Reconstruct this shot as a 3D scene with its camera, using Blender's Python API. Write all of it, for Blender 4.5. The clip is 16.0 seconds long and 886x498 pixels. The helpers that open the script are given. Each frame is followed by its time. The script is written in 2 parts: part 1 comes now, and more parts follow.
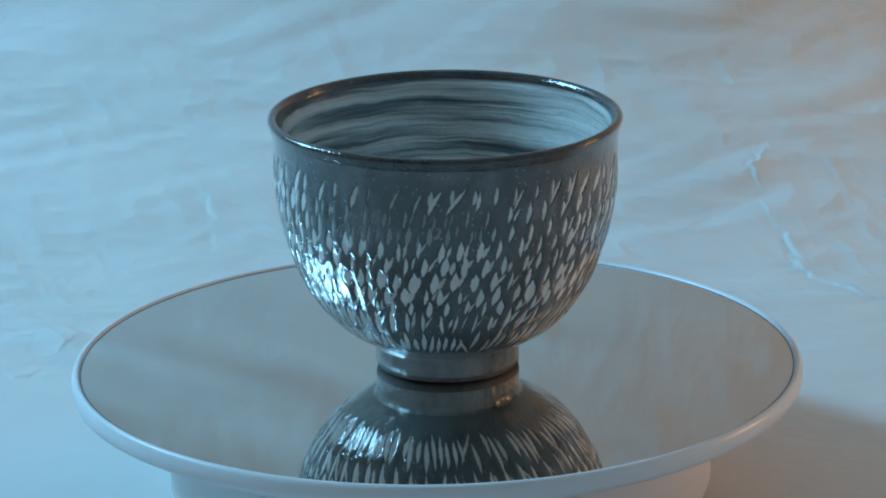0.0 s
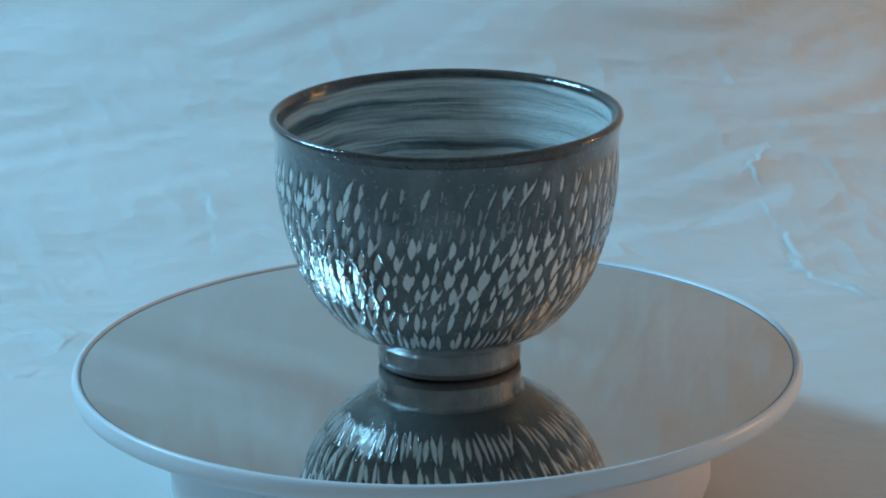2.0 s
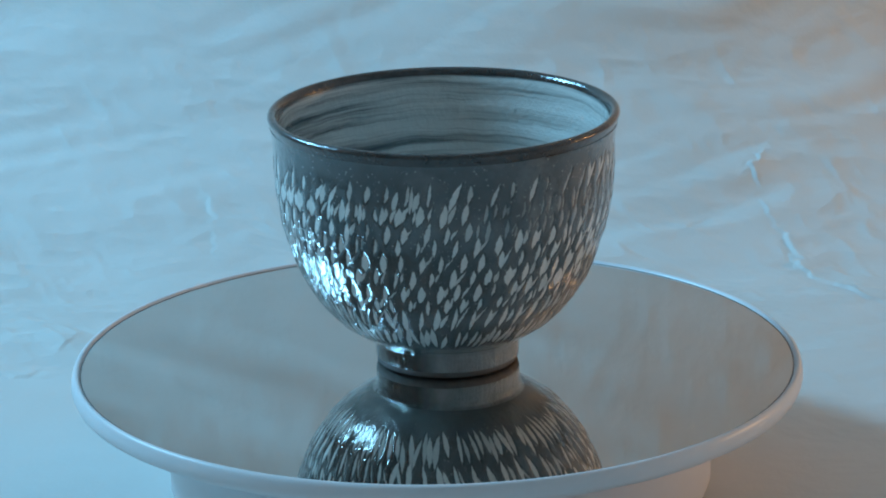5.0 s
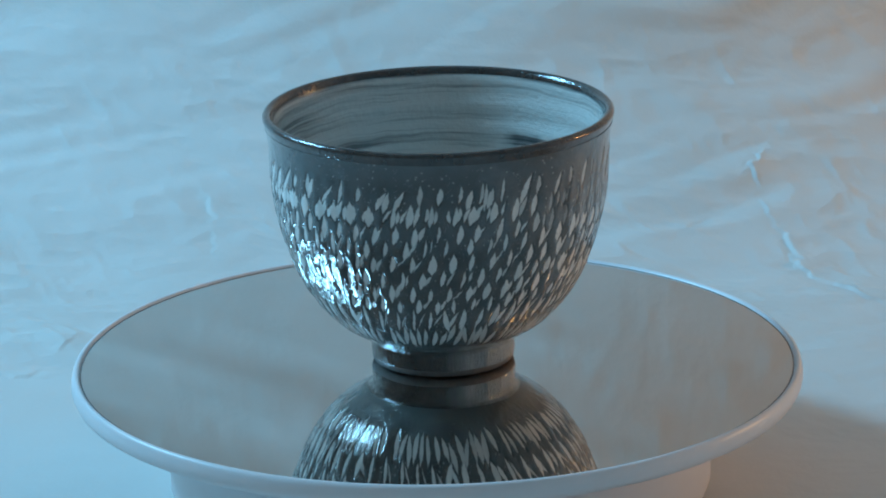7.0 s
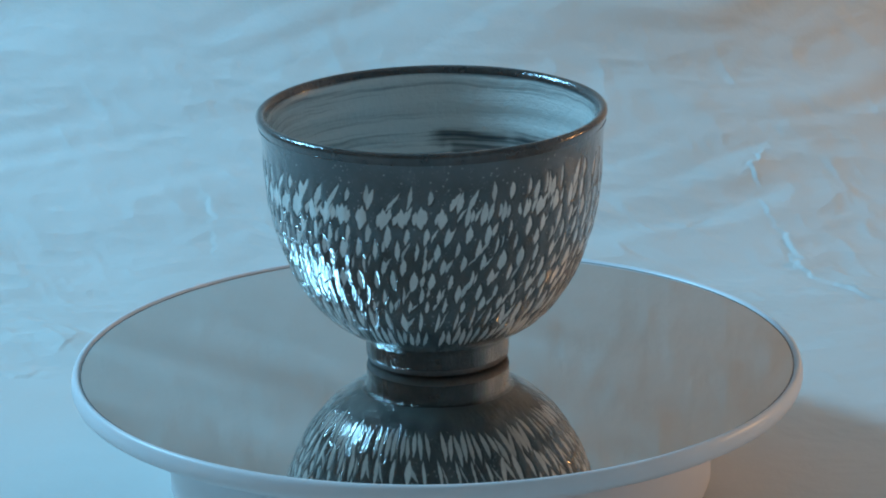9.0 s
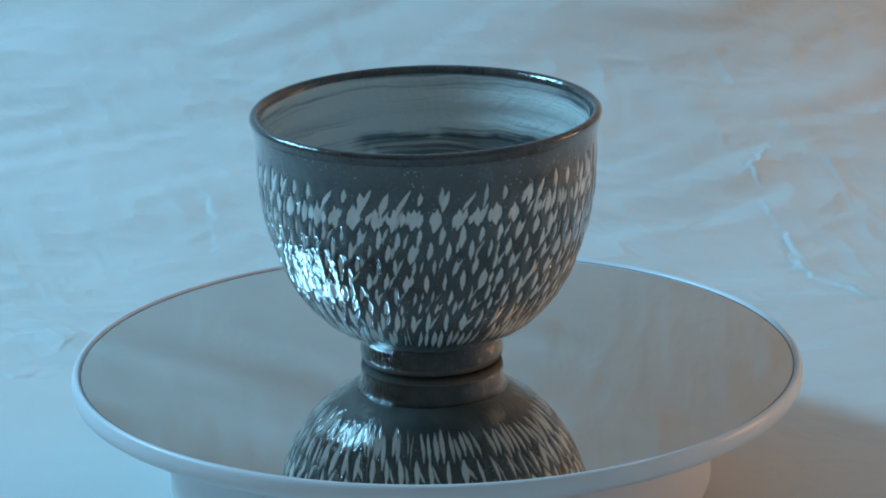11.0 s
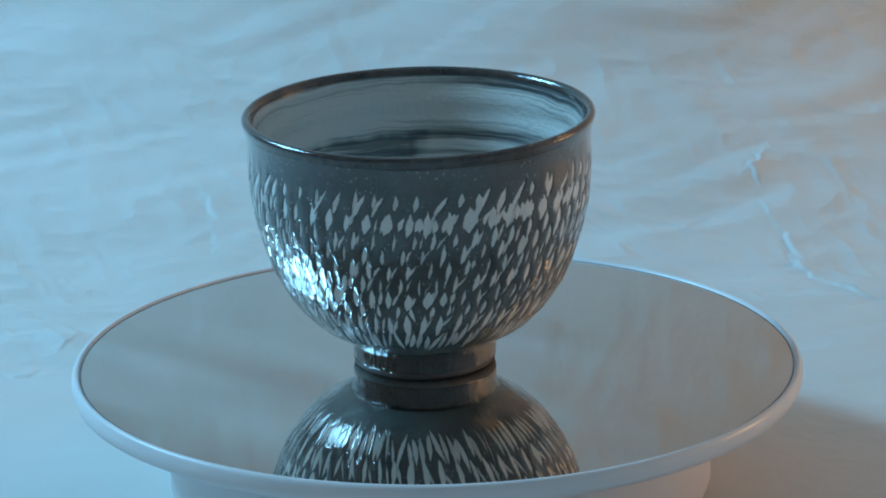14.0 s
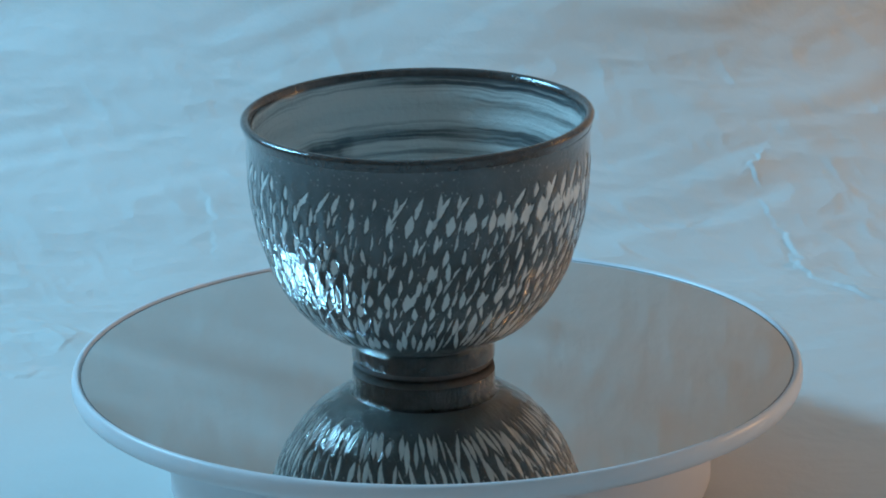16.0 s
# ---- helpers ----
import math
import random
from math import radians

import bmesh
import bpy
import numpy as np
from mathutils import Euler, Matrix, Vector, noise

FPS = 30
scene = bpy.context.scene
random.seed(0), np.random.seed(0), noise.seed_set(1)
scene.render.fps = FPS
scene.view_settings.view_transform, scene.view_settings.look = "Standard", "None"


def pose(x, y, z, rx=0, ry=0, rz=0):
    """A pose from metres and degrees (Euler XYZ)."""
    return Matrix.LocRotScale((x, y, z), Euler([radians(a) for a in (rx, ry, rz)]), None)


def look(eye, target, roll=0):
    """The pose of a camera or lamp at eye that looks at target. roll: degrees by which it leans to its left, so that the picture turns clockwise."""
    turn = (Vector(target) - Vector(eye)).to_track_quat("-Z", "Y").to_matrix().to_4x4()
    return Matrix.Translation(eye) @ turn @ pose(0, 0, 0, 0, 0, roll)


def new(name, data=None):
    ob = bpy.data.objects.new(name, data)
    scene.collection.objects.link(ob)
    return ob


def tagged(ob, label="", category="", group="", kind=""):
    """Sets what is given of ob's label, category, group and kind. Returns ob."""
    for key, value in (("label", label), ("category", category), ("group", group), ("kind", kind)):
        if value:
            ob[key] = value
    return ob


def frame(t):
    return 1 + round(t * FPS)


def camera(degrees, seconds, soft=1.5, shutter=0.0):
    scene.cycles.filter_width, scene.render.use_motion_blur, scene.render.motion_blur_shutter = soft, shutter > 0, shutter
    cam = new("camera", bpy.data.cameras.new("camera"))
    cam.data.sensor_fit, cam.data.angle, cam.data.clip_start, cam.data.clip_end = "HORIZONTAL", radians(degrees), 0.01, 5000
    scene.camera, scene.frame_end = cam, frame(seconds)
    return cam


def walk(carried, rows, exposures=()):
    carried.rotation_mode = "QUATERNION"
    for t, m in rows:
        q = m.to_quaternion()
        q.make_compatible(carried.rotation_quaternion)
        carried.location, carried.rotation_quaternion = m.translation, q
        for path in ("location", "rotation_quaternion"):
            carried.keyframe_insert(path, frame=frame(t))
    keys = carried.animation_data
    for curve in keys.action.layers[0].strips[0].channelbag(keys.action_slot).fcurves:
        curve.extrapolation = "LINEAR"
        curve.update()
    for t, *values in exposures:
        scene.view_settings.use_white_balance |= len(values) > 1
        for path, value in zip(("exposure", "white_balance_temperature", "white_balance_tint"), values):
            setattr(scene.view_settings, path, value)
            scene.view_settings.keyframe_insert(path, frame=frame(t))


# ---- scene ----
# A carved tea bowl on a mirrored turntable, before a creased paper sweep, in an unseen room
# with a window to one side and a warm lamp to the other. Metres; the mirror lies at z = 0.
cam = camera(13.19, 16.0, soft=1.9)
EYE = look((0.0, -1.2012, 0.4095), (0.0026, -0.0547, 0.0553), roll=-1.09)
walk(cam, [(0.0, EYE), (16.0, EYE)], exposures=[(0.0, 0.0), (16.0, 0.0)])

# ---- light ----
TABLE = -0.045
world = bpy.data.worlds.new("world")
scene.world = world
world.use_nodes = True
world.node_tree.nodes["Background"].inputs["Color"].default_value = (0.35, 0.6, 1.0, 1)
world.node_tree.nodes["Background"].inputs["Strength"].default_value = 0.5


def area_lamp(name, m, width, height, watts, colour):
    data = bpy.data.lights.new(name, "AREA")
    data.shape, data.size, data.size_y = "RECTANGLE", width, height
    data.energy, data.color = watts, colour
    ob = new(name, data)
    ob.matrix_world = m
    return ob


# daylight in the window's opening
WIN_Y, WIN_Z, WIN_W, WIN_H, WALL_X = 0.30, 0.72, 0.38, 0.32, -0.85
area_lamp("window_daylight", look((WALL_X + 0.01, WIN_Y, WIN_Z), (0, WIN_Y, WIN_Z)), WIN_W, WIN_H, 15.8, (0.24, 0.645, 1.0))

# the warm bulbs of a standing lamp beside the table
for place, watts, size in (((0.80, 0.16, 0.11), 4.0, 0.024), ((0.72, 0.38, 0.60), 0.45, 0.02), ((0.62, 0.42, 0.98), 0.75, 0.02)):
    bulb = bpy.data.lights.new("warm_bulb", "POINT")
    bulb.energy, bulb.color, bulb.shadow_soft_size = watts, (1.0, 0.53, 0.19), size
    new("warm_bulb", bulb).location = place


# ---- materials ----
class Nodes:
    """A short way to wire a node material."""

    def __init__(self, name):
        self.mat = bpy.data.materials.new(name)
        self.mat.use_nodes = True
        self.tree = self.mat.node_tree
        self.bsdf = self.tree.nodes["Principled BSDF"]

    def add(self, kind, **sets):
        n = self.tree.nodes.new(kind)
        for key, value in sets.items():
            if key in n.inputs:
                self.put(value, n.inputs[key])
        return n

    def put(self, value, socket):
        if isinstance(value, bpy.types.NodeSocket):
            self.tree.links.new(value, socket)
        else:
            socket.default_value = value

    def coords(self, scale=(1, 1, 1)):
        c = self.add("ShaderNodeTexCoord")
        m = self.add("ShaderNodeMapping", Vector=c.outputs["Object"], Scale=scale)
        return m.outputs["Vector"]

    def noise(self, scale, detail=4, rough=0.6, vector=None, distortion=0.0):
        n = self.add("ShaderNodeTexNoise", Scale=scale, Detail=detail, Roughness=rough, Distortion=distortion)
        self.put(vector if vector is not None else self.coords(), n.inputs["Vector"])
        return n.outputs["Fac"]

    def ramp(self, fac, *stops):
        n = self.add("ShaderNodeValToRGB", Fac=fac)
        e = n.color_ramp.elements
        while len(e) < len(stops):
            e.new(0.5)
        for el, (p, c) in zip(e, stops):
            el.position, el.color = p, (*c, 1) if isinstance(c, tuple) else (c, c, c, 1)
        return n.outputs["Color"]

    def mix(self, fac, a, b, blend="MIX"):
        n = self.add("ShaderNodeMix")
        n.data_type, n.blend_type = "RGBA", blend
        self.put(fac, n.inputs[0])
        for k, v in ((6, a), (7, b)):
            self.put((*v, 1) if isinstance(v, tuple) else v, n.inputs[k])
        return n.outputs[2]

    def math(self, op, a, b=0.0):
        n = self.add("ShaderNodeMath")
        n.operation = op
        self.put(a, n.inputs[0])
        self.put(b, n.inputs[1])
        return n.outputs[0]

    def attribute(self, name):
        n = self.add("ShaderNodeAttribute")
        n.attribute_name = name
        return n.outputs["Fac"]

    def bump(self, height, distance, strength=1.0):
        n = self.add("ShaderNodeBump", Height=height, Distance=distance, Strength=strength)
        self.put(n.outputs["Normal"], self.bsdf.inputs["Normal"])
        self.put(n.outputs["Normal"], self.bsdf.inputs["Coat Normal"])

    def done(self, **sets):
        names = dict(colour="Base Color", rough="Roughness", metal="Metallic", coat="Coat Weight", coat_rough="Coat Roughness",
                     sss="Subsurface Weight", ior="IOR", spec="Specular IOR Level")
        for key, v in sets.items():
            self.put((*v, 1) if isinstance(v, tuple) else v, self.bsdf.inputs[names[key]])
        return self.mat


def paper_material():
    n = Nodes("creased_paper")
    big = n.noise(9, 3, 0.55)
    fine = n.noise(900, 3, 0.7)
    c = n.ramp(big, (0.3, (0.70, 0.675, 0.64)), (0.7, (0.77, 0.75, 0.72)))
    c = n.mix(n.math("MULTIPLY", fine, 0.10), c, (0.55, 0.50, 0.44))
    n.bump(n.math("ADD", n.noise(420, 4, 0.65), n.math("MULTIPLY", n.noise(75, 5, 0.65), 5.0)), 0.00012, 0.8)
    return n.done(colour=c, rough=0.72)


def plastic_material():
    n = Nodes("white_plastic")
    c = n.ramp(n.noise(40, 3), (0.3, (0.82, 0.795, 0.805)), (0.7, (0.86, 0.835, 0.845)))
    n.bump(n.noise(1500, 2), 0.00002, 0.4)
    return n.done(colour=c, rough=n.ramp(n.noise(120, 3), (0.3, 0.30), (0.7, 0.40)))


def mirror_material():
    n = Nodes("mirror_glass")
    dust = n.noise(55, 5, 0.65)
    return n.done(colour=n.ramp(n.noise(16, 4, 0.6), (0.35, (0.79, 0.765, 0.735)), (0.75, (0.85, 0.825, 0.80))), metal=1.0, rough=n.ramp(dust, (0.45, 0.02), (0.8, 0.06)))


def edge_material():
    n = Nodes("dark_mirror_edge")
    return n.done(colour=n.ramp(n.noise(200), (0.3, (0.20, 0.19, 0.195)), (0.7, (0.30, 0.285, 0.29))), metal=0.7, rough=0.18)


DARK_GLAZE = ((0.048, 0.053, 0.053), (0.112, 0.120, 0.119))


def glaze_specks(n):
    v = n.add("ShaderNodeTexVoronoi", Vector=n.coords(), Scale=480.0)
    spots = n.math("LESS_THAN", v.outputs["Distance"], 0.16)
    pick = n.math("GREATER_THAN", n.noise(150, 2), 0.46)
    w = n.add("ShaderNodeTexVoronoi", Vector=n.coords(), Scale=1050.0)
    grit = n.math("MULTIPLY", n.math("LESS_THAN", w.outputs["Distance"], 0.2), n.math("GREATER_THAN", n.noise(210, 2), 0.52))
    return n.math("MAXIMUM", n.math("MULTIPLY", spots, pick), n.math("MULTIPLY", grit, 0.55))


def carved_material():
    n = Nodes("carved_dark_glaze")
    slip = n.attribute("slip")
    band = n.attribute("band")
    dark = n.ramp(n.noise(70, 5, 0.65), (0.3, DARK_GLAZE[0]), (0.72, DARK_GLAZE[1]))
    grey = n.ramp(n.noise(120, 5, 0.65), (0.3, (0.066, 0.075, 0.077)), (0.7, (0.108, 0.119, 0.121)))
    smear = n.math("MULTIPLY", n.ramp(n.noise(42, 4, 0.6), (0.50, 0.0), (0.70, 0.6)), band)
    base = n.mix(smear, n.mix(band, dark, grey), (0.26, 0.285, 0.29))
    base = n.mix(n.math("MULTIPLY", glaze_specks(n), 0.6), base, (0.42, 0.42, 0.40))
    # grey hem: thin glaze, its colour also lightened as bounce light under the bowl
    base = n.mix(n.math("MULTIPLY", n.attribute("pale_lit_hem"), 0.85), base, (0.20, 0.225, 0.23))
    white = n.ramp(n.noise(260, 4, 0.6), (0.3, (0.74, 0.73, 0.69)), (0.7, (0.86, 0.85, 0.81)))
    # dark outlines round the cuts: pooled glaze plus groove shade put into the colour
    base = n.mix(n.math("MULTIPLY", n.attribute("groove"), 0.6), base, (0.016, 0.015, 0.015))
    c = n.mix(slip, base, white)
    n.bump(n.math("ADD", n.noise(700, 3), n.math("MULTIPLY", n.noise(170, 3), 2.0)), 0.00010, 0.9)
    return n.done(colour=c, rough=n.mix(slip, n.ramp(n.noise(90, 3), (0.3, 0.10), (0.7, 0.20)), (0.16, 0.16, 0.16)), coat=1.0, coat_rough=0.05)


def inside_material():
    n = Nodes("brushed_white_slip")
    # the attribute "climb" runs up the wall, in metres
    climb = n.attribute("climb")
    sep = n.add("ShaderNodeSeparateXYZ", Vector=n.coords())
    px, py = sep.outputs["X"], sep.outputs["Y"]
    wander = n.noise(30, 3, 0.6)
    up = n.math("ADD", climb, n.math("MULTIPLY", wander, 0.005))

    def round_the_wall(along, across):
        return n.add("ShaderNodeCombineXYZ", X=n.math("MULTIPLY", px, along), Y=n.math("MULTIPLY", up, across), Z=n.math("MULTIPLY", py, along)).outputs[0]

    streak = n.noise(1.0, 5, 0.62, round_the_wall(9.0, 230.0))
    fine = n.noise(1.0, 3, 0.6, round_the_wall(18.0, 900.0))
    cover = n.math("ADD", n.math("SUBTRACT", n.math("MULTIPLY", streak, 1.15), 0.14), n.math("ADD", n.math("MULTIPLY", fine, 0.4), n.attribute("cover")))
    c = n.ramp(cover, (0.40, (0.085, 0.092, 0.098)), (0.50, (0.20, 0.205, 0.20)), (0.60, (0.46, 0.455, 0.43)), (0.72, (0.72, 0.71, 0.67)))
    n.bump(n.math("ADD", n.math("ADD", streak, n.noise(420, 2)), n.math("MULTIPLY", fine, 0.4)), 0.0005, 0.7)
    return n.done(colour=c, rough=0.14, coat=0.4, coat_rough=0.05)


def rim_material():
    n = Nodes("iron_brown_rim_glaze")
    c = n.ramp(n.noise(160, 5, 0.65), (0.3, (0.020, 0.016, 0.015)), (0.62, (0.060, 0.047, 0.042)), (0.8, (0.11, 0.10, 0.095)))
    n.bump(n.math("ADD", n.noise(330, 3), n.noise(800, 2)), 0.00016, 0.9)
    return n.done(colour=c, rough=0.16, coat=1.0, coat_rough=0.05)


def foot_material():
    n = Nodes("dark_foot_glaze")
    c = n.ramp(n.noise(110, 5, 0.65), (0.3, (0.022, 0.023, 0.023)), (0.7, (0.062, 0.063, 0.061)))
    c = n.mix(n.attribute("flank"), c, n.ramp(n.noise(170, 4), (0.3, (0.24, 0.26, 0.265)), (0.7, (0.36, 0.385, 0.39))))
    n.bump(n.math("ADD", n.noise(430, 3, 0.5, n.coords((1, 1, 0.22))), n.math("MULTIPLY", n.noise(1100, 2), 0.4)), 0.0006, 1.0)
    return n.done(colour=c, rough=0.07, coat=1.0, coat_rough=0.05)


def clay_material():
    n = Nodes("bare_dark_clay")
    c = n.ramp(n.noise(300, 5, 0.7), (0.3, (0.12, 0.108, 0.104)), (0.7, (0.19, 0.172, 0.165)))
    n.bump(n.noise(900, 4), 0.0001, 0.7)
    return n.done(colour=c, rough=0.75)


def wall_material():
    n = Nodes("room_paint")
    c = n.ramp(n.noise(2.5, 4), (0.3, (0.68, 0.66, 0.63)), (0.7, (0.74, 0.72, 0.69)))
    n.bump(n.noise(180, 3), 0.0004, 0.4)
    return n.done(colour=c, rough=0.85)


def table_material():
    n = Nodes("table_wood")
    c = n.ramp(n.noise(3, 6, 0.6, n.coords((1, 14, 14))), (0.3, (0.26, 0.19, 0.13)), (0.7, (0.40, 0.31, 0.22)))
    return n.done(colour=c, rough=0.45)


PAPER, PLASTIC, MIRROR, EDGE = paper_material(), plastic_material(), mirror_material(), edge_material()
CARVED, INSIDE, RIM, FOOT, CLAY = carved_material(), inside_material(), rim_material(), foot_material(), clay_material()
PAINT, WOOD = wall_material(), table_material()


# ---- building helpers ----
def mesh_object(name, verts, faces, material, parent=None, label="", smooth=True, floats=None):
    me = bpy.data.meshes.new(name)
    me.from_pydata(verts, [], faces)
    me.materials.append(material)
    for key, values in (floats or {}).items():
        me.attributes.new(key, "FLOAT", "POINT").data.foreach_set("value", np.asarray(values, np.float32))
    me.polygons.foreach_set("use_smooth", [smooth] * len(faces))
    me.update()
    ob = new(name, me)
    ob.parent = parent
    return tagged(ob, label)


def box(name, x0, x1, y0, y1, z0, z1, material, parent=None):
    v = [(x, y, z) for z in (z0, z1) for y in (y0, y1) for x in (x0, x1)]
    f = [(0, 2, 3, 1), (4, 5, 7, 6), (0, 1, 5, 4), (2, 6, 7, 3), (0, 4, 6, 2), (1, 3, 7, 5)]
    return mesh_object(name, v, f, material, parent, smooth=False)


def ring_grid(radius, height, turns):
    """Vertices and quads of a surface of revolution: radius and height are rings x turns."""
    rings = radius.shape[0]
    a = np.linspace(0, 2 * math.pi, turns, endpoint=False)[None, :]
    v = np.stack([radius * np.cos(a), radius * np.sin(a), height], -1).reshape(-1, 3)
    i = np.arange(rings - 1)[:, None] * turns
    j, k = np.arange(turns)[None, :], (np.arange(turns)[None, :] + 1) % turns
    f = np.stack([i + j, i + k, i + turns + k, i + turns + j], -1).reshape(-1, 4)
    return v, f


def lathe(name, profile, turns, material, parent=None, label="", wobble=0.0, seed=0):
    """A turned part from (radius, height) pairs that run up its outside."""
    p = np.array(profile)
    a = np.linspace(0, 2 * math.pi, turns, endpoint=False)
    w = wobble * (np.sin(2 * a + seed) + 0.6 * np.sin(3 * a + 2.1 * seed) + 0.5 * np.sin(7 * a + seed))
    v, f = ring_grid(p[:, :1] + w[None, :] * (p[:, :1] > 1e-4), np.repeat(p[:, 1:], turns, 1), turns)
    return mesh_object(name, v.tolist(), f.tolist(), material, parent, label)


def smooth_curve(points, count, power=1.0):
    """Even samples along a Catmull-Rom curve through the points."""
    p = np.array([points[0], *points, points[-1]], float)
    out = []
    for q0, q1, q2, q3 in zip(p, p[1:], p[2:], p[3:]):
        for t in np.linspace(0, 1, 24, endpoint=False):
            out.append(0.5 * (2 * q1 + (q2 - q0) * t + (2 * q0 - 5 * q1 + 4 * q2 - q3) * t ** 2 + (3 * q1 - q0 - 3 * q2 + q3) * t ** 3))
    out = np.array(out + [p[-1]])
    d = np.concatenate([[0], np.cumsum(np.hypot(*np.diff(out, axis=0).T))])
    s = np.linspace(0, d[-1], count)
    return np.stack([np.interp(s, d, out[:, 0]), np.interp(s, d, out[:, 1])], 1), s


def value_noise(u, v, cells_u, seed, wrap=True):
    """Smooth noise in -1..1 over u (0..1, wrapping) and v (any), by a seeded lattice."""
    rng = np.random.RandomState(seed)
    g = rng.uniform(-1, 1, (cells_u, 64))
    x, y = u * cells_u, v
    i, j = np.floor(x).astype(int), np.floor(y).astype(int)
    fx, fy = x - i, y - j
    fx, fy = fx * fx * (3 - 2 * fx), fy * fy * (3 - 2 * fy)
    at = lambda a, b: g[a % cells_u, b % 64]
    return (at(i, j) * (1 - fx) + at(i + 1, j) * fx) * (1 - fy) + (at(i, j + 1) * (1 - fx) + at(i + 1, j + 1) * fx) * fy


# ---- unseen room, added to close the place and bounce light off pale walls ----
def room():
    x0, x1, y0, y1, z1, t = WALL_X, 1.45, -1.5, 1.3, 1.7, 0.1
    tagged(box("floor", x0, x1, y0, y1, TABLE - 0.064, TABLE - 0.004, WOOD), "unseen brown wooden table surface beneath the paper", "table top", kind="structure")
    tagged(box("ceiling", x0, x1, y0, y1, z1, z1 + t, PAINT), "plain unseen ceiling of the room", "ceiling", kind="structure")
    tagged(box("wall_north", x0, x1, y1, y1 + t, TABLE, z1, PAINT), "plain unseen wall behind the paper", "wall", kind="structure")
    tagged(box("wall_south", x0, x1, y0 - t, y0, TABLE, z1, PAINT), "plain unseen wall behind the camera", "wall", kind="structure")
    tagged(box("wall_east", x1, x1 + t, y0, y1, TABLE, z1, PAINT), "plain unseen wall on the lamp side", "wall", kind="structure")
    wy0, wy1, wz0, wz1 = WIN_Y - WIN_W / 2, WIN_Y + WIN_W / 2, WIN_Z - WIN_H / 2, WIN_Z + WIN_H / 2
    west = tagged(new("wall_west"), "plain unseen wall with a daylit window opening", "wall", kind="structure")
    for a, b, c, d in ((y0, wy0, TABLE, z1), (wy1, y1, TABLE, z1), (wy0, wy1, TABLE, wz0), (wy0, wy1, wz1, z1)):
        box("wall_panel", x0 - t, x0, a, b, c, d, PAINT, west)


room()


# ---- creased paper sweep ----
FLAT_END, BEND = 0.16, 0.26


def fold_line(x, s, points, width):
    """Signed sideways distance and closeness to a broken crease line."""
    best, side = np.full(x.shape, 9.0), np.zeros(x.shape)
    for (ax, ay), (bx, by) in zip(points, points[1:]):
        dx, dy = bx - ax, by - ay
        t = np.clip(((x - ax) * dx + (s - ay) * dy) / (dx * dx + dy * dy), 0, 1)
        px, py = x - ax - t * dx, s - ay - t * dy
        d = np.hypot(px, py)
        near = d < best
        best = np.where(near, d, best)
        side = np.where(near, np.sign(dx * py - dy * px), side)
    return side * best, np.exp(-best / width)


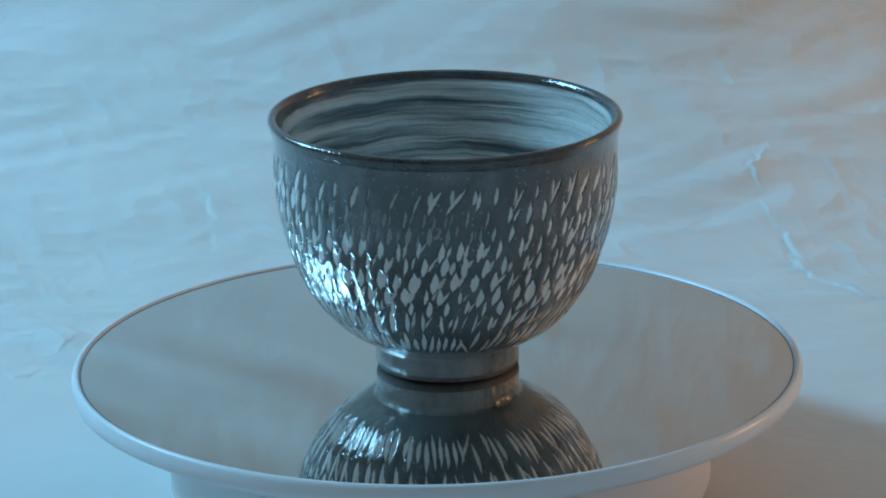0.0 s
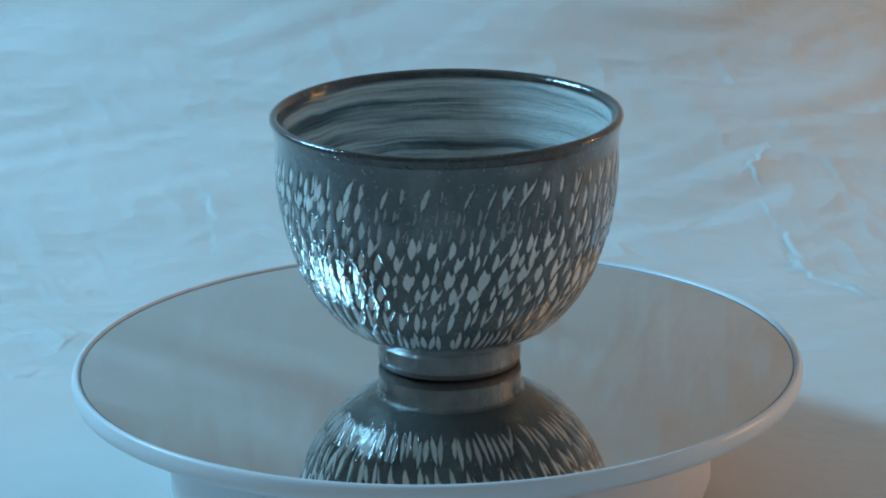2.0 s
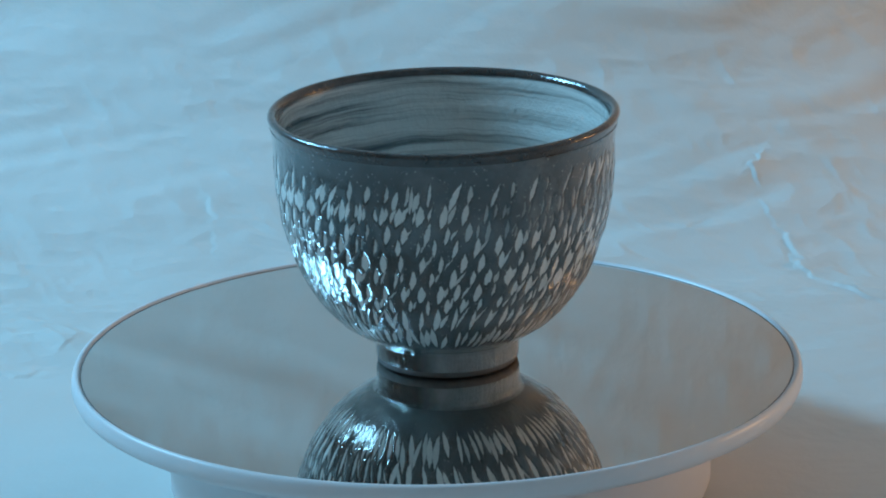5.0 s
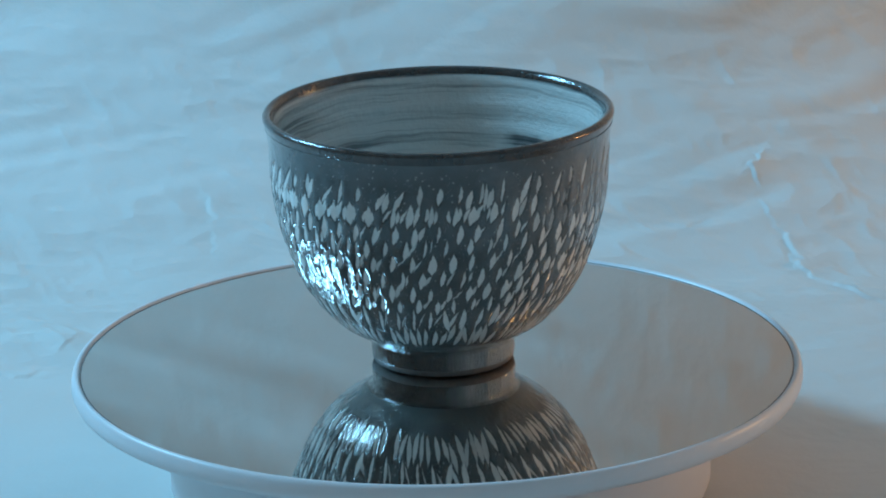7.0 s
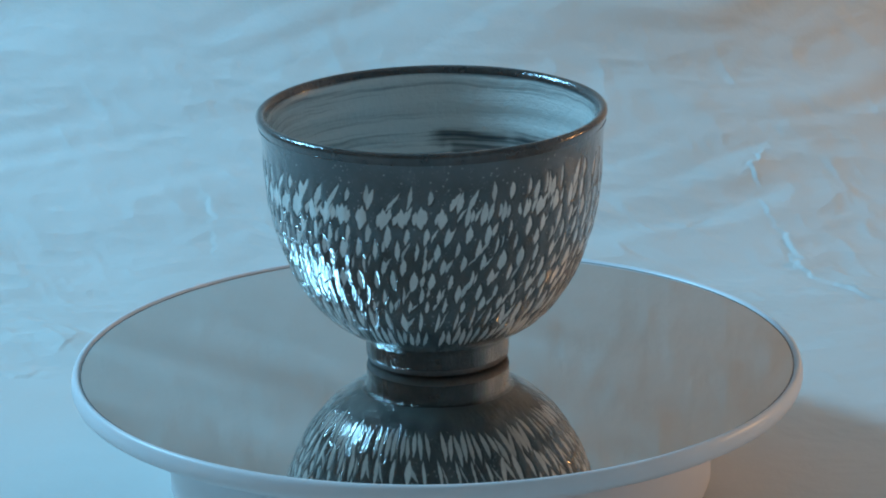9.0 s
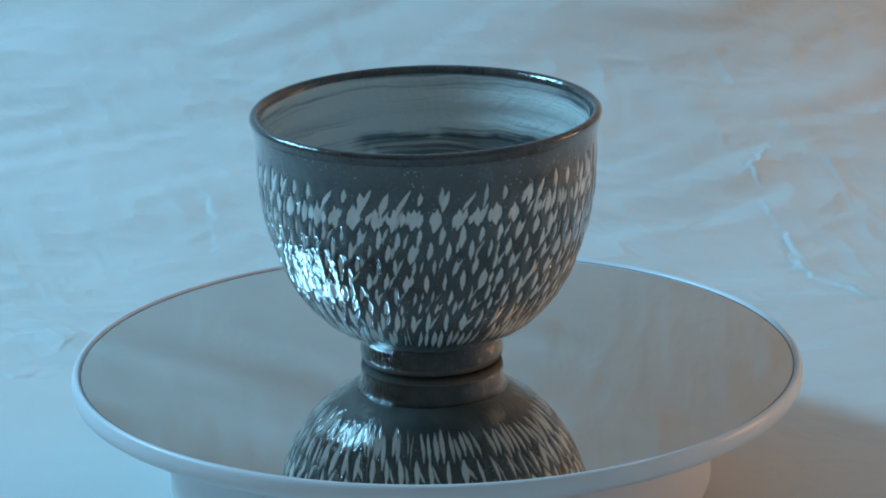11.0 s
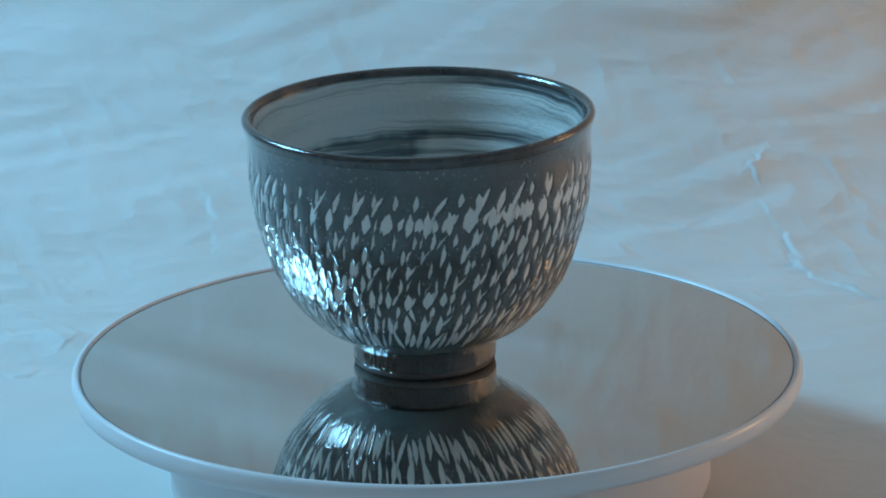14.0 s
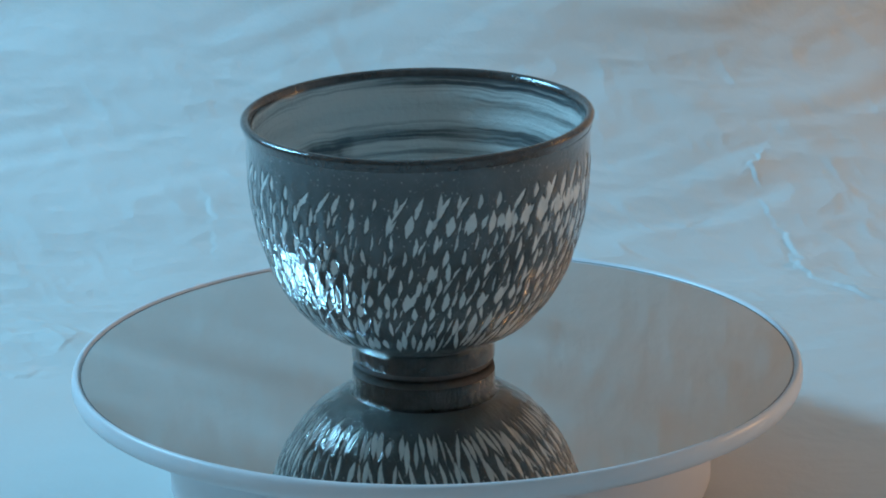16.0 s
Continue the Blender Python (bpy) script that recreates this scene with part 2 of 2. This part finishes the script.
def paper():
    span = lambda *parts: np.concatenate([np.linspace(a, b, n, endpoint=False) for a, b, n in parts])
    xs = np.append(span((-0.52, -0.2, 60), (-0.2, 0.2, 500), (0.2, 0.52, 60)), 0.52)
    # unseen front stretch from -0.95, added to bounce light onto the bowl
    rows = np.append(span((-0.95, -0.36, 30), (-0.36, -0.04, 50), (-0.04, 0.40, 550), (0.40, 1.05, 150)), 1.05)
    nx, ns = len(xs), len(rows)
    x, s = xs[None, :] + np.zeros((ns, 1)), rows[:, None] + np.zeros((1, nx))
    nz = lambda fx, fs, seed, ox=0.0: value_noise((x + ox + s * 0.35) * fx / 97 + 0.5, s * fs + 9, 97, seed)
    warp = 0.012 * nz(14, 14, 5)
    h = 0.0030 * nz(3.0, 11, 1) + 0.0010 * nz(5, 30, 2)
    # drapery-like ripples that climb to one side
    tilt = s - 0.32 * x
    drape = lambda fx, fs, seed: value_noise((x + 0.9 * warp) * fx / 97 + 0.5, (tilt + warp) * fs + 9, 97, seed)
    side = 0.35 + np.clip((x - 0.03) / 0.10, 0, 1) * np.clip((s - 0.2) / 0.1, 0, 1) * (1.0 - 0.7 * np.clip((s - 0.40) / 0.08, 0, 1))
    h += side * (0.0024 * drape(5, 34, 15) + 0.0013 * drape(8, 70, 18)) + 0.0005 * drape(14, 120, 24)
    # crumpled facets: folded noise, sharp along its valleys
    xw, sw = x + warp + 0.004 * nz(50, 50, 7), s + 0.010 * nz(13, 13, 6) + 0.004 * nz(48, 48, 8)
    fold = lambda fx, fs, seed: np.abs(value_noise((xw + sw * 0.5) * fx / 97 + 0.5, sw * fs + 9, 97, seed))
    rough = 0.35 + 0.65 * np.clip(0.5 + nz(6, 7, 19), 0, 1)
    calm = 0.85 - 0.55 * np.clip((x - 0.0) / 0.06, 0, 1)
    calm = calm * (1.0 - 0.85 * np.clip((s - 0.40) / 0.08, 0, 1))
    h -= rough * (calm * (0.0034 * fold(7, 13, 11) + 0.0026 * fold(15, 26, 12)) + 0.0011 * fold(30, 44, 13) + 0.0010 * fold(70, 90, 14) + 0.0004 * fold(150, 170, 20))
    h -= 0.78 * np.clip(x - 0.01, 0, 0.3) ** 2 * np.clip((s - 0.20) / 0.15, 0, 1)
    jag = lambda seed: 0.0020 * nz(300, 260, seed) + 0.0016 * nz(110, 110, seed + 1)
    # crease lines over the sheet: points, height, width, how far they break up
    creases = (
        ([(0.1324, 0.300), (0.129, 0.2826), (0.1314, 0.269), (0.1338, 0.2564), (0.1423, 0.239), (0.1431, 0.2227), (0.1505, 0.209), (0.158, 0.197), (0.170, 0.186)], 0.0021, 0.0024, 0.80),
        ([(0.138, 0.250), (0.1395, 0.236), (0.141, 0.226)], 0.0010, 0.0030, 0.6),
        ([(0.200, 0.338), (0.1704, 0.3283), (0.1516, 0.3243), (0.1400, 0.312), (0.1324, 0.300)], 0.0009, 0.0075, 0.5),
        ([(0.170, 0.374), (0.1617, 0.3707), (0.1328, 0.3577), (0.1135, 0.3456), (0.098, 0.338)], 0.0009, 0.0110, 0.6),
        ([(0.200, 0.368), (0.189, 0.3647), (0.1677, 0.3541), (0.150, 0.346)], 0.0006, 0.0080, 0.5),
        ([(-0.0858, 0.3641), (-0.0752, 0.3486), (-0.0669, 0.3399), (-0.060, 0.334)], 0.0004, 0.0070, 0.6),
        ([(-0.0565, 0.3468), (-0.0669, 0.3399), (-0.0819, 0.3302)], 0.0004, 0.0070, 0.6),
        ([(-0.095, 0.290), (-0.092, 0.2722), (-0.0879, 0.2600), (-0.0890, 0.2507), (-0.0860, 0.240)], 0.0012, 0.0040, 0.6),
        ([(-0.1049, 0.2549), (-0.1000, 0.246), (-0.1080, 0.236)], 0.0008, 0.0040, 0.4),
        ([(0.100, 0.252), (0.118, 0.268), (0.129, 0.2826)], 0.0008, 0.0050, 0.3),
        ([(-0.1650, 0.1190), (-0.1597, 0.1241), (-0.1482, 0.1329), (-0.1394, 0.1519)], 0.0014, 0.0060, 0.7),
        ([(0.0158, 0.3493), (0.0225, 0.3378), (0.0190, 0.330)], 0.0006, 0.0050, 0.4),
    )
    for k, (line, depth, width, whole) in enumerate(creases):
        ragged = 1.0 if width < 0.0055 else 0.45
        d, close = fold_line(x + ragged * jag(20 + 2 * k), s + ragged * jag(50 + 2 * k), line, width)
        broken = np.clip(whole + 0.9 * nz(90, 90, 80 + k), 0, 1)
        h += 0.62 * depth * broken * close * (0.25 + 0.75 * np.tanh(d / max(0.0008, 0.45 * (width - 0.003))))
    under = np.clip(np.hypot(x, s) / 0.11 - 0.9, 0, 1)
    h = np.where(s < 0.14, np.maximum(h, -0.0035), h) * np.where(s < 0.2, under, 1.0)
    a = np.clip((s - FLAT_END) / BEND, 0, math.pi / 2)
    rest = np.maximum(s - FLAT_END - BEND * math.pi / 2, 0)
    y = np.where(s < FLAT_END, s, FLAT_END + BEND * np.sin(a)) - h * np.sin(a)
    z = TABLE + BEND * (1 - np.cos(a)) + rest + h * np.cos(a)
    z = np.maximum(z, TABLE - 0.003)
    v = np.stack([x, y, z], -1).reshape(-1, 3)
    i = (np.arange(ns - 1)[:, None] * nx + np.arange(nx - 1)[None, :])
    f = np.stack([i, i + 1, i + nx + 1, i + nx], -1).reshape(-1, 4)
    return tagged(mesh_object("backdrop", v.tolist(), f.tolist(), PAPER), "creased off-white paper sheet sweeping up behind the turntable", "paper backdrop", kind="structure")


paper()


# ---- turntable ----
MIRROR_R, DISC_R = 0.1178, 0.1207


def turntable():
    top = tagged(new("turntable"), "round white plastic turntable with a mirrored top", "turntable")
    top.location = (0, 0, TABLE)
    lift = -TABLE
    lathe("base", [(0.0, 0.001), (0.086, 0.001), (0.0888, 0.003), (0.0900, 0.006), (0.0900, lift - 0.0090), (0.0895, lift - 0.0083), (0.0, lift - 0.0080)],
          160, PLASTIC, top, "white plastic drum base").location.x = 0.0005
    lathe("spindle", [(0.03, lift - 0.0082), (0.03, lift - 0.0062)], 64, PLASTIC, top)
    disc = new("platter")
    disc.parent = top
    disc.location = (0, 0, lift)
    r = DISC_R
    rim = [(0.0, -0.0068), (r - 0.005, -0.0068), (r - 0.0024, -0.0065), (r - 0.0007, -0.0055), (r, -0.0038), (r, -0.0020), (r - 0.0003, -0.0006), (r - 0.0007, 0.0003),
           (r - 0.0013, 0.0008), (r - 0.0019, 0.0009), (MIRROR_R + 0.0006, 0.0006), (MIRROR_R + 0.0002, 0.0002), (MIRROR_R + 0.0001, 0.0), (MIRROR_R + 0.0001, -0.001)]
    lathe("platter_rim", rim, 320, PLASTIC, disc, "white plastic rim")
    lathe("mirror_edge", [(MIRROR_R + 0.0001, -0.0006), (MIRROR_R, 0.00006), (MIRROR_R - 0.0001, 0.00008), (MIRROR_R - 0.0004, 0.00005)], 320, EDGE, disc, "thin dark edge")
    plate = lathe("mirror", [(MIRROR_R - 0.0003, -0.003), (MIRROR_R - 0.0003, 0.0), (0.0, 0.0)], 320, MIRROR, disc, "round mirror plate")
    plate.data.polygons.foreach_set("use_smooth", [False] * len(plate.data.polygons))
    return top, disc


TURNTABLE, PLATTER = turntable()


# ---- tea bowl ----
OUTSIDE = [(0.0240, 0.0094), (0.0262, 0.0100), (0.0290, 0.0113), (0.0348, 0.0151), (0.0398, 0.0200), (0.0436, 0.0250), (0.0466, 0.0300), (0.0489, 0.0350),
           (0.0507, 0.0400), (0.0523, 0.0450), (0.0536, 0.0500), (0.0546, 0.0550), (0.0552, 0.0600), (0.0556, 0.0650), (0.0558, 0.0700), (0.0559, 0.0750),
           (0.0561, 0.0775), (0.0564, 0.0795), (0.0568, 0.0812)]
STAMPS, FLUTES = 52, 58


def sector(angle, middle, half, soft=0.2):
    """1 within half a sector of its middle, falling to 0 over soft; radians."""
    d = abs(math.atan2(math.sin(angle - middle), math.cos(angle - middle)))
    return min(1.0, max(0.0, (half - d) / soft + 0.5))


def carved_wall(bowl):
    """The outer wall: chatter marks of a hopping tool, in rows through the dark glaze to white slip."""
    turns, rings = 1600, 320
    p, s = smooth_curve(OUTSIDE, rings)
    rad, hgt = p[:, 0], p[:, 1]
    slip, groove = np.zeros((rings, turns)), np.zeros((rings, turns))
    u = np.arange(turns) / turns
    rng = np.random.RandomState(41)
    uu, ss = np.meshgrid(u, s)
    edge_u = 0.00010 * value_noise(uu, ss * 1100, 620, 3) + 0.00013 * value_noise(uu, ss * 2300, 1200, 4)
    edge_s = 0.0003 * value_noise(uu, ss * 1300, 500, 5)

    def stroke(ang, c, half, wide, lean, tone):
        """One leaf-shaped cut: centre, half length, half width, lean and whiteness."""
        at = (ang / (2 * math.pi)) % 1.0
        r0, r1 = np.searchsorted(s, (c - half - 0.001, c + half + 0.001))
        if r1 <= r0:
            return
        around = float(np.interp(c, s, rad)) * 2 * math.pi
        reach = int((wide + half * abs(lean) + 0.0012) / around * turns) + 2
        cols = np.arange(int(at * turns) - reach, int(at * turns) + reach + 1)
        wrap = cols % turns
        du = (cols / turns - at)[None, :] * around + edge_u[r0:r1][:, wrap]
        ds = (s[r0:r1] - c)[:, None] + edge_s[r0:r1][:, wrap]
        y = np.clip(ds / half, -1, 1)
        x = du - lean * ds - 0.00022 * np.sin(2.2 * y + lean * 9)
        leaf = wide * 4.5 * ((1 + y) / 2) ** 1.05 * ((1 - y) / 2) ** 1.2
        soft = np.clip((leaf - np.abs(x)) / 0.00024 + 0.35, 0, 1) * (leaf > 0)
        block = slip[r0:r1]
        block[:, wrap] = np.maximum(block[:, wrap], soft * tone)
        slip[r0:r1] = block
        ditch = np.clip((leaf - np.abs(x)) / 0.0005 + 1.2, 0, 1) * (np.abs(ds) < half * 1.02)
        block = groove[r0:r1]
        block[:, wrap] = np.maximum(block[:, wrap], ditch * (0.4 + 0.6 * tone))
        groove[r0:r1] = block

    # heights of the rows along the wall, from the foot up; each with its own hop phase
    rows = (0.0172, 0.0272, 0.0340, 0.0388, 0.0445, 0.0503, 0.0558, 0.0608, 0.0668, 0.0731)
    top = len(rows) - 1
    for row, centre in enumerate(rows):
        phase = 0.5 * (row % 2) + 0.13 * row + rng.uniform(-0.12, 0.12)
        strays = rng.normal(0, 0.5, 7)
        for k in range(STAMPS):
            at = (k + phase + 0.06 * rng.randn()) / STAMPS
            ang = at * 2 * math.pi
            # the row climbs and sinks a little round the pot
            c = centre - 0.0011 * math.cos(ang - 1.4) * (row > 0) + 0.00032 * rng.randn()
            # where the tool bit deep or barely touched
            bold = 1.0 + 0.16 * math.sin(ang + 0.4 + row * 0.6 + strays[0]) + 0.14 * math.sin(3 * ang + 4 * strays[1]) + 0.12 * math.sin(7 * ang + 4 * strays[2])
            bold += 0.16 * rng.randn()
            if row <= 4:
                bold += 0.30 * sector(ang, 3.9, 0.85, 0.5)
            faint = sector(ang, 4.25, 0.55, 0.35) if top - 2 <= row <= top - 1 else 0.35 * sector(ang, 4.2, 0.5, 0.4) if row == top else 0.0
            bright = sector(ang, 1.95, 0.80, 0.4) if row == top - 1 else 0.0
            bright = max(bright, 0.7 * sector(ang, 3.0, 0.45, 0.3)) if row >= top - 1 else bright
            bold = min(1.7, max(0.45, bold - 0.38 * faint + 0.38 * bright))
            tone = min(1.0, max(0.2, (0.62 + 0.38 * bold + 0.07 * rng.randn()) * (1.0 - 0.62 * faint)))
            if row == 0:
                # short ragged dabs crowd together above the foot
                for shift in (0.0, rng.uniform(0.35, 0.6))[: 1 + (rng.rand() < 0.8)]:
                    stroke(ang + shift * 2 * math.pi / STAMPS, c + 0.001 * rng.randn(), 0.0058 + 0.0009 * rng.randn(), 0.00074 * bold, rng.normal(0.10, 0.13), tone * rng.uniform(0.8, 1.0))
                continue
            if row == top:
                # long slashes and short spikes, singly and in pairs that meet below
                pick = rng.rand()
                if pick < 0.58:
                    stroke(ang, c - 0.0006, 0.0041 + 0.0006 * rng.randn(), 0.00088 * bold, rng.normal(0.52, 0.15), tone)
                if pick > 0.34:
                    stroke(ang - 0.022, c + 0.0008, 0.0030 + 0.0006 * rng.randn(), 0.00078 * bold, rng.normal(0.10, 0.09), tone * rng.uniform(0.75, 1.0))
                if bright > 0.3 and rng.rand() < 0.5:
                    stroke(ang + 0.03, c - 0.001, 0.0036, 0.0011, 0.35, tone)
                continue
            wide = max(0.0006, 0.00099 + 0.00014 * rng.randn()) * bold * (0.72 if row <= 2 else 0.92)
            half = (0.0035 + 0.0003 * rng.randn()) * (0.78 + 0.22 * bold) * (1.45 if row == 1 else 0.85 if row == 2 else 1.0)
            lean = rng.normal(0.06 + 0.010 * row, 0.09)
            stroke(ang, c, half, wide, lean, tone)
            # a side hop that leans away, often joined below into a fork
            if rng.rand() < (0.75 if row in (1, 3, 4) else 0.55):
                side = rng.uniform(0.0013, 0.0030) / float(np.interp(c, s, rad))
                stroke(ang + side, c + rng.uniform(-0.0004, 0.0014), half * rng.uniform(0.55, 0.9), wide * rng.uniform(0.5, 0.8), rng.normal(0.46, 0.10), tone * rng.uniform(0.75, 1.0))
            if bright > 0.3 and row == top - 1:
                # cuts that run into one white band
                for shift in (rng.uniform(-0.4, -0.15), rng.uniform(0.15, 0.5)):
                    stroke(ang + shift * 2 * math.pi / STAMPS, c + 0.0005 * rng.randn(), 0.0025, 0.00095 * bright, rng.normal(0.2, 0.2), tone)
            if faint > 0.4 and rng.rand() < 0.6:
                stroke(ang + 0.055, c + 0.001 * rng.randn(), 0.0027, 0.0005, rng.normal(0.1, 0.1), tone * 0.8)
    band = np.clip((hgt[:, None] - 0.0640 + 0.004 * value_noise(uu, ss * 60, 40, 8)) / 0.014, 0, 1)
    # one flank fired greyer than the rest
    flank = np.clip((np.cos(2 * math.pi * uu - 4.35) - 0.35 + 0.25 * value_noise(uu, ss * 90, 24, 31)) / 0.45, 0, 1)
    band = np.maximum(band * (0.55 + 0.45 * flank), 0.85 * flank)
    # pale glaze above the foot; colour raised further for light off the mirror
    pale_lit_hem = np.clip((0.0165 - hgt[:, None] + 0.002 * value_noise(uu, ss * 90, 40, 12)) / 0.005, 0, 1)
    bare = np.clip((hgt[:, None] - 0.0640) / 0.014, 0, 1)
    relief = -0.00022 * groove + 0.00006 * slip + (0.00008 * value_noise(uu, ss * 500, 180, 9) + 0.00012 * value_noise(uu, ss * 190, 66, 10)) * (1 - bare)
    fluting = 0.00012 * np.clip((ss - 0.014) / 0.01, 0, 1) * np.sin(2 * math.pi * uu * FLUTES) * (1 - bare)
    radius = rad[:, None] + relief + fluting + 0.00035 * np.clip((0.079 - hgt[:, None]) / 0.012, 0, 1) * np.cos(2 * 2 * math.pi * uu + 0.8)
    v, f = ring_grid(radius, np.repeat(hgt[:, None], turns, 1), turns)
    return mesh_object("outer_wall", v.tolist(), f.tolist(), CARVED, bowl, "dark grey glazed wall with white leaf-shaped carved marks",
                       floats=dict(slip=slip.ravel(), groove=groove.ravel(), band=band.ravel(), pale_lit_hem=pale_lit_hem.ravel()))


INNER = [(0.0, 0.0135), (0.012, 0.0137), (0.022, 0.0150), (0.030, 0.0185), (0.0375, 0.0245), (0.0430, 0.0320), (0.0470, 0.0405), (0.0498, 0.0500), (0.0516, 0.0600), (0.0526, 0.0700), (0.0531, 0.0770),
         (0.0536, 0.0805), (0.0540, 0.0830)]


def inner_wall(bowl):
    turns, rings = 360, 140
    p, s = smooth_curve(INNER, rings)
    a = np.linspace(0, 2 * math.pi, turns, endpoint=False)[None, :] + np.zeros((rings, 1))
    uu, ss = a / (2 * math.pi), np.repeat(s[:, None], turns, 1)
    throw = 0.00022 * np.sin(ss * 2 * math.pi / 0.0085 + a) * (ss > 0.02)
    v, f = ring_grid(np.maximum(p[:, :1] + throw, 0), np.repeat(p[:, 1:], turns, 1), turns)
    f = f[:, ::-1]
    # brush cover: thick slip on one flank, bare patches low down
    cover = 0.03 + 0.065 * np.cos(a - 5.2) + 0.02 * np.sin(2 * a + ss * 70)
    cover += 0.05 * value_noise(uu, ss * 90, 11, 21)
    cover -= 0.30 * np.clip((ss - (s[-1] - 0.0012)) / 0.0012, 0, 1)
    ragged = 0.10 * value_noise(uu, ss * 160, 60, 22) + 0.05 * value_noise(uu, ss * 420, 150, 23)
    patch = np.clip(1.0 - np.maximum(np.abs(np.angle(np.exp(1j * (a - 5.12)))) / 0.66, (p[:, 1:] - 0.050) / 0.0150) + ragged, 0, 0.25) / 0.25
    cover -= 0.17 * np.exp(-(np.angle(np.exp(1j * (a - 4.4))) / 0.5) ** 2) * np.clip((0.069 - p[:, 1:]) / 0.006, 0, 1)
    cover -= 0.24 * patch * (p[:, 1:] > 0.03)
    return mesh_object("inner_wall", v.tolist(), f.tolist(), INSIDE, bowl, "inside brushed with streaky white slip",
                       floats=dict(climb=ss.ravel(), cover=cover.ravel()))


def tea_bowl():
    bowl = tagged(new("tea_bowl"), "dark glazed stoneware tea bowl with rows of white carved marks", "bowl")
    carved_wall(bowl)
    inner_wall(bowl)
    lip = [(0.0568, 0.0812), (0.0571, 0.0822), (0.0574, 0.0832), (0.0575, 0.0840), (0.0572, 0.0847), (0.0565, 0.0852), (0.0556, 0.0852), (0.0549, 0.0848), (0.0543, 0.0839), (0.0540, 0.0830)]
    lip, _ = smooth_curve(lip, 30)
    lathe("lip", lip, 360, RIM, bowl, "glossy iron-brown lip", wobble=0.00012, seed=2)
    foot = [(0.0236, 0.0024), (0.0237, 0.0032), (0.0237, 0.0062), (0.0236, 0.0078), (0.0239, 0.0084), (0.0239, 0.0088), (0.0243, 0.0092), (0.0253, 0.0098)]
    foot, _ = smooth_curve(foot, 20)
    ring = lathe("foot_ring", foot, 240, FOOT, bowl, "glossy dark glazed foot ring", wobble=0.00008, seed=5)
    around = np.tile(np.linspace(0, 2 * math.pi, 240, endpoint=False), len(foot))
    ring.data.attributes.new("flank", "FLOAT", "POINT").data.foreach_set("value", np.clip((np.cos(around - 4.2) - 0.45) / 0.25, 0, 1).astype(np.float32))
    edge = [(0.0185, 0.0060), (0.0190, 0.0010), (0.0198, 0.0002), (0.0222, 0.0002), (0.0230, 0.0006), (0.0234, 0.0013), (0.0235, 0.0020), (0.0236, 0.0025)]
    lathe("foot_edge", edge, 240, CLAY, bowl, "bare unglazed clay edge")
    lathe("foot_well", [(0.0, 0.0068), (0.0170, 0.0066), (0.0185, 0.0060)], 120, CLAY, bowl)
    return bowl


BOWL = tea_bowl()


# ---- what moves ----
def angle(t):
    """The platter's turn in degrees; it gathers a little speed."""
    k = t / 8 - 1
    return 13.3155 * t + math.degrees(0.0857 * k ** 2 - 0.01138 * k ** 3)


def motions():
    times = [0.5 * i for i in range(33)]
    walk(PLATTER, [(t, pose(0, 0, -TABLE, 0, 0, angle(t))) for t in times])
    off, lead = 0.0043, -36.27
    # the bowl stands a hair off plumb
    lean = Matrix.Rotation(0.0076, 4, Vector((-math.sin(0.26), math.cos(0.26), 0)))
    rows = []
    for t in times:
        a = math.radians(lead + angle(t))
        rows.append((t, pose(off * math.cos(a) - 0.0001, off * math.sin(a), 0.00005, 0, 0, angle(t)) @ lean))
    walk(BOWL, rows)


motions()
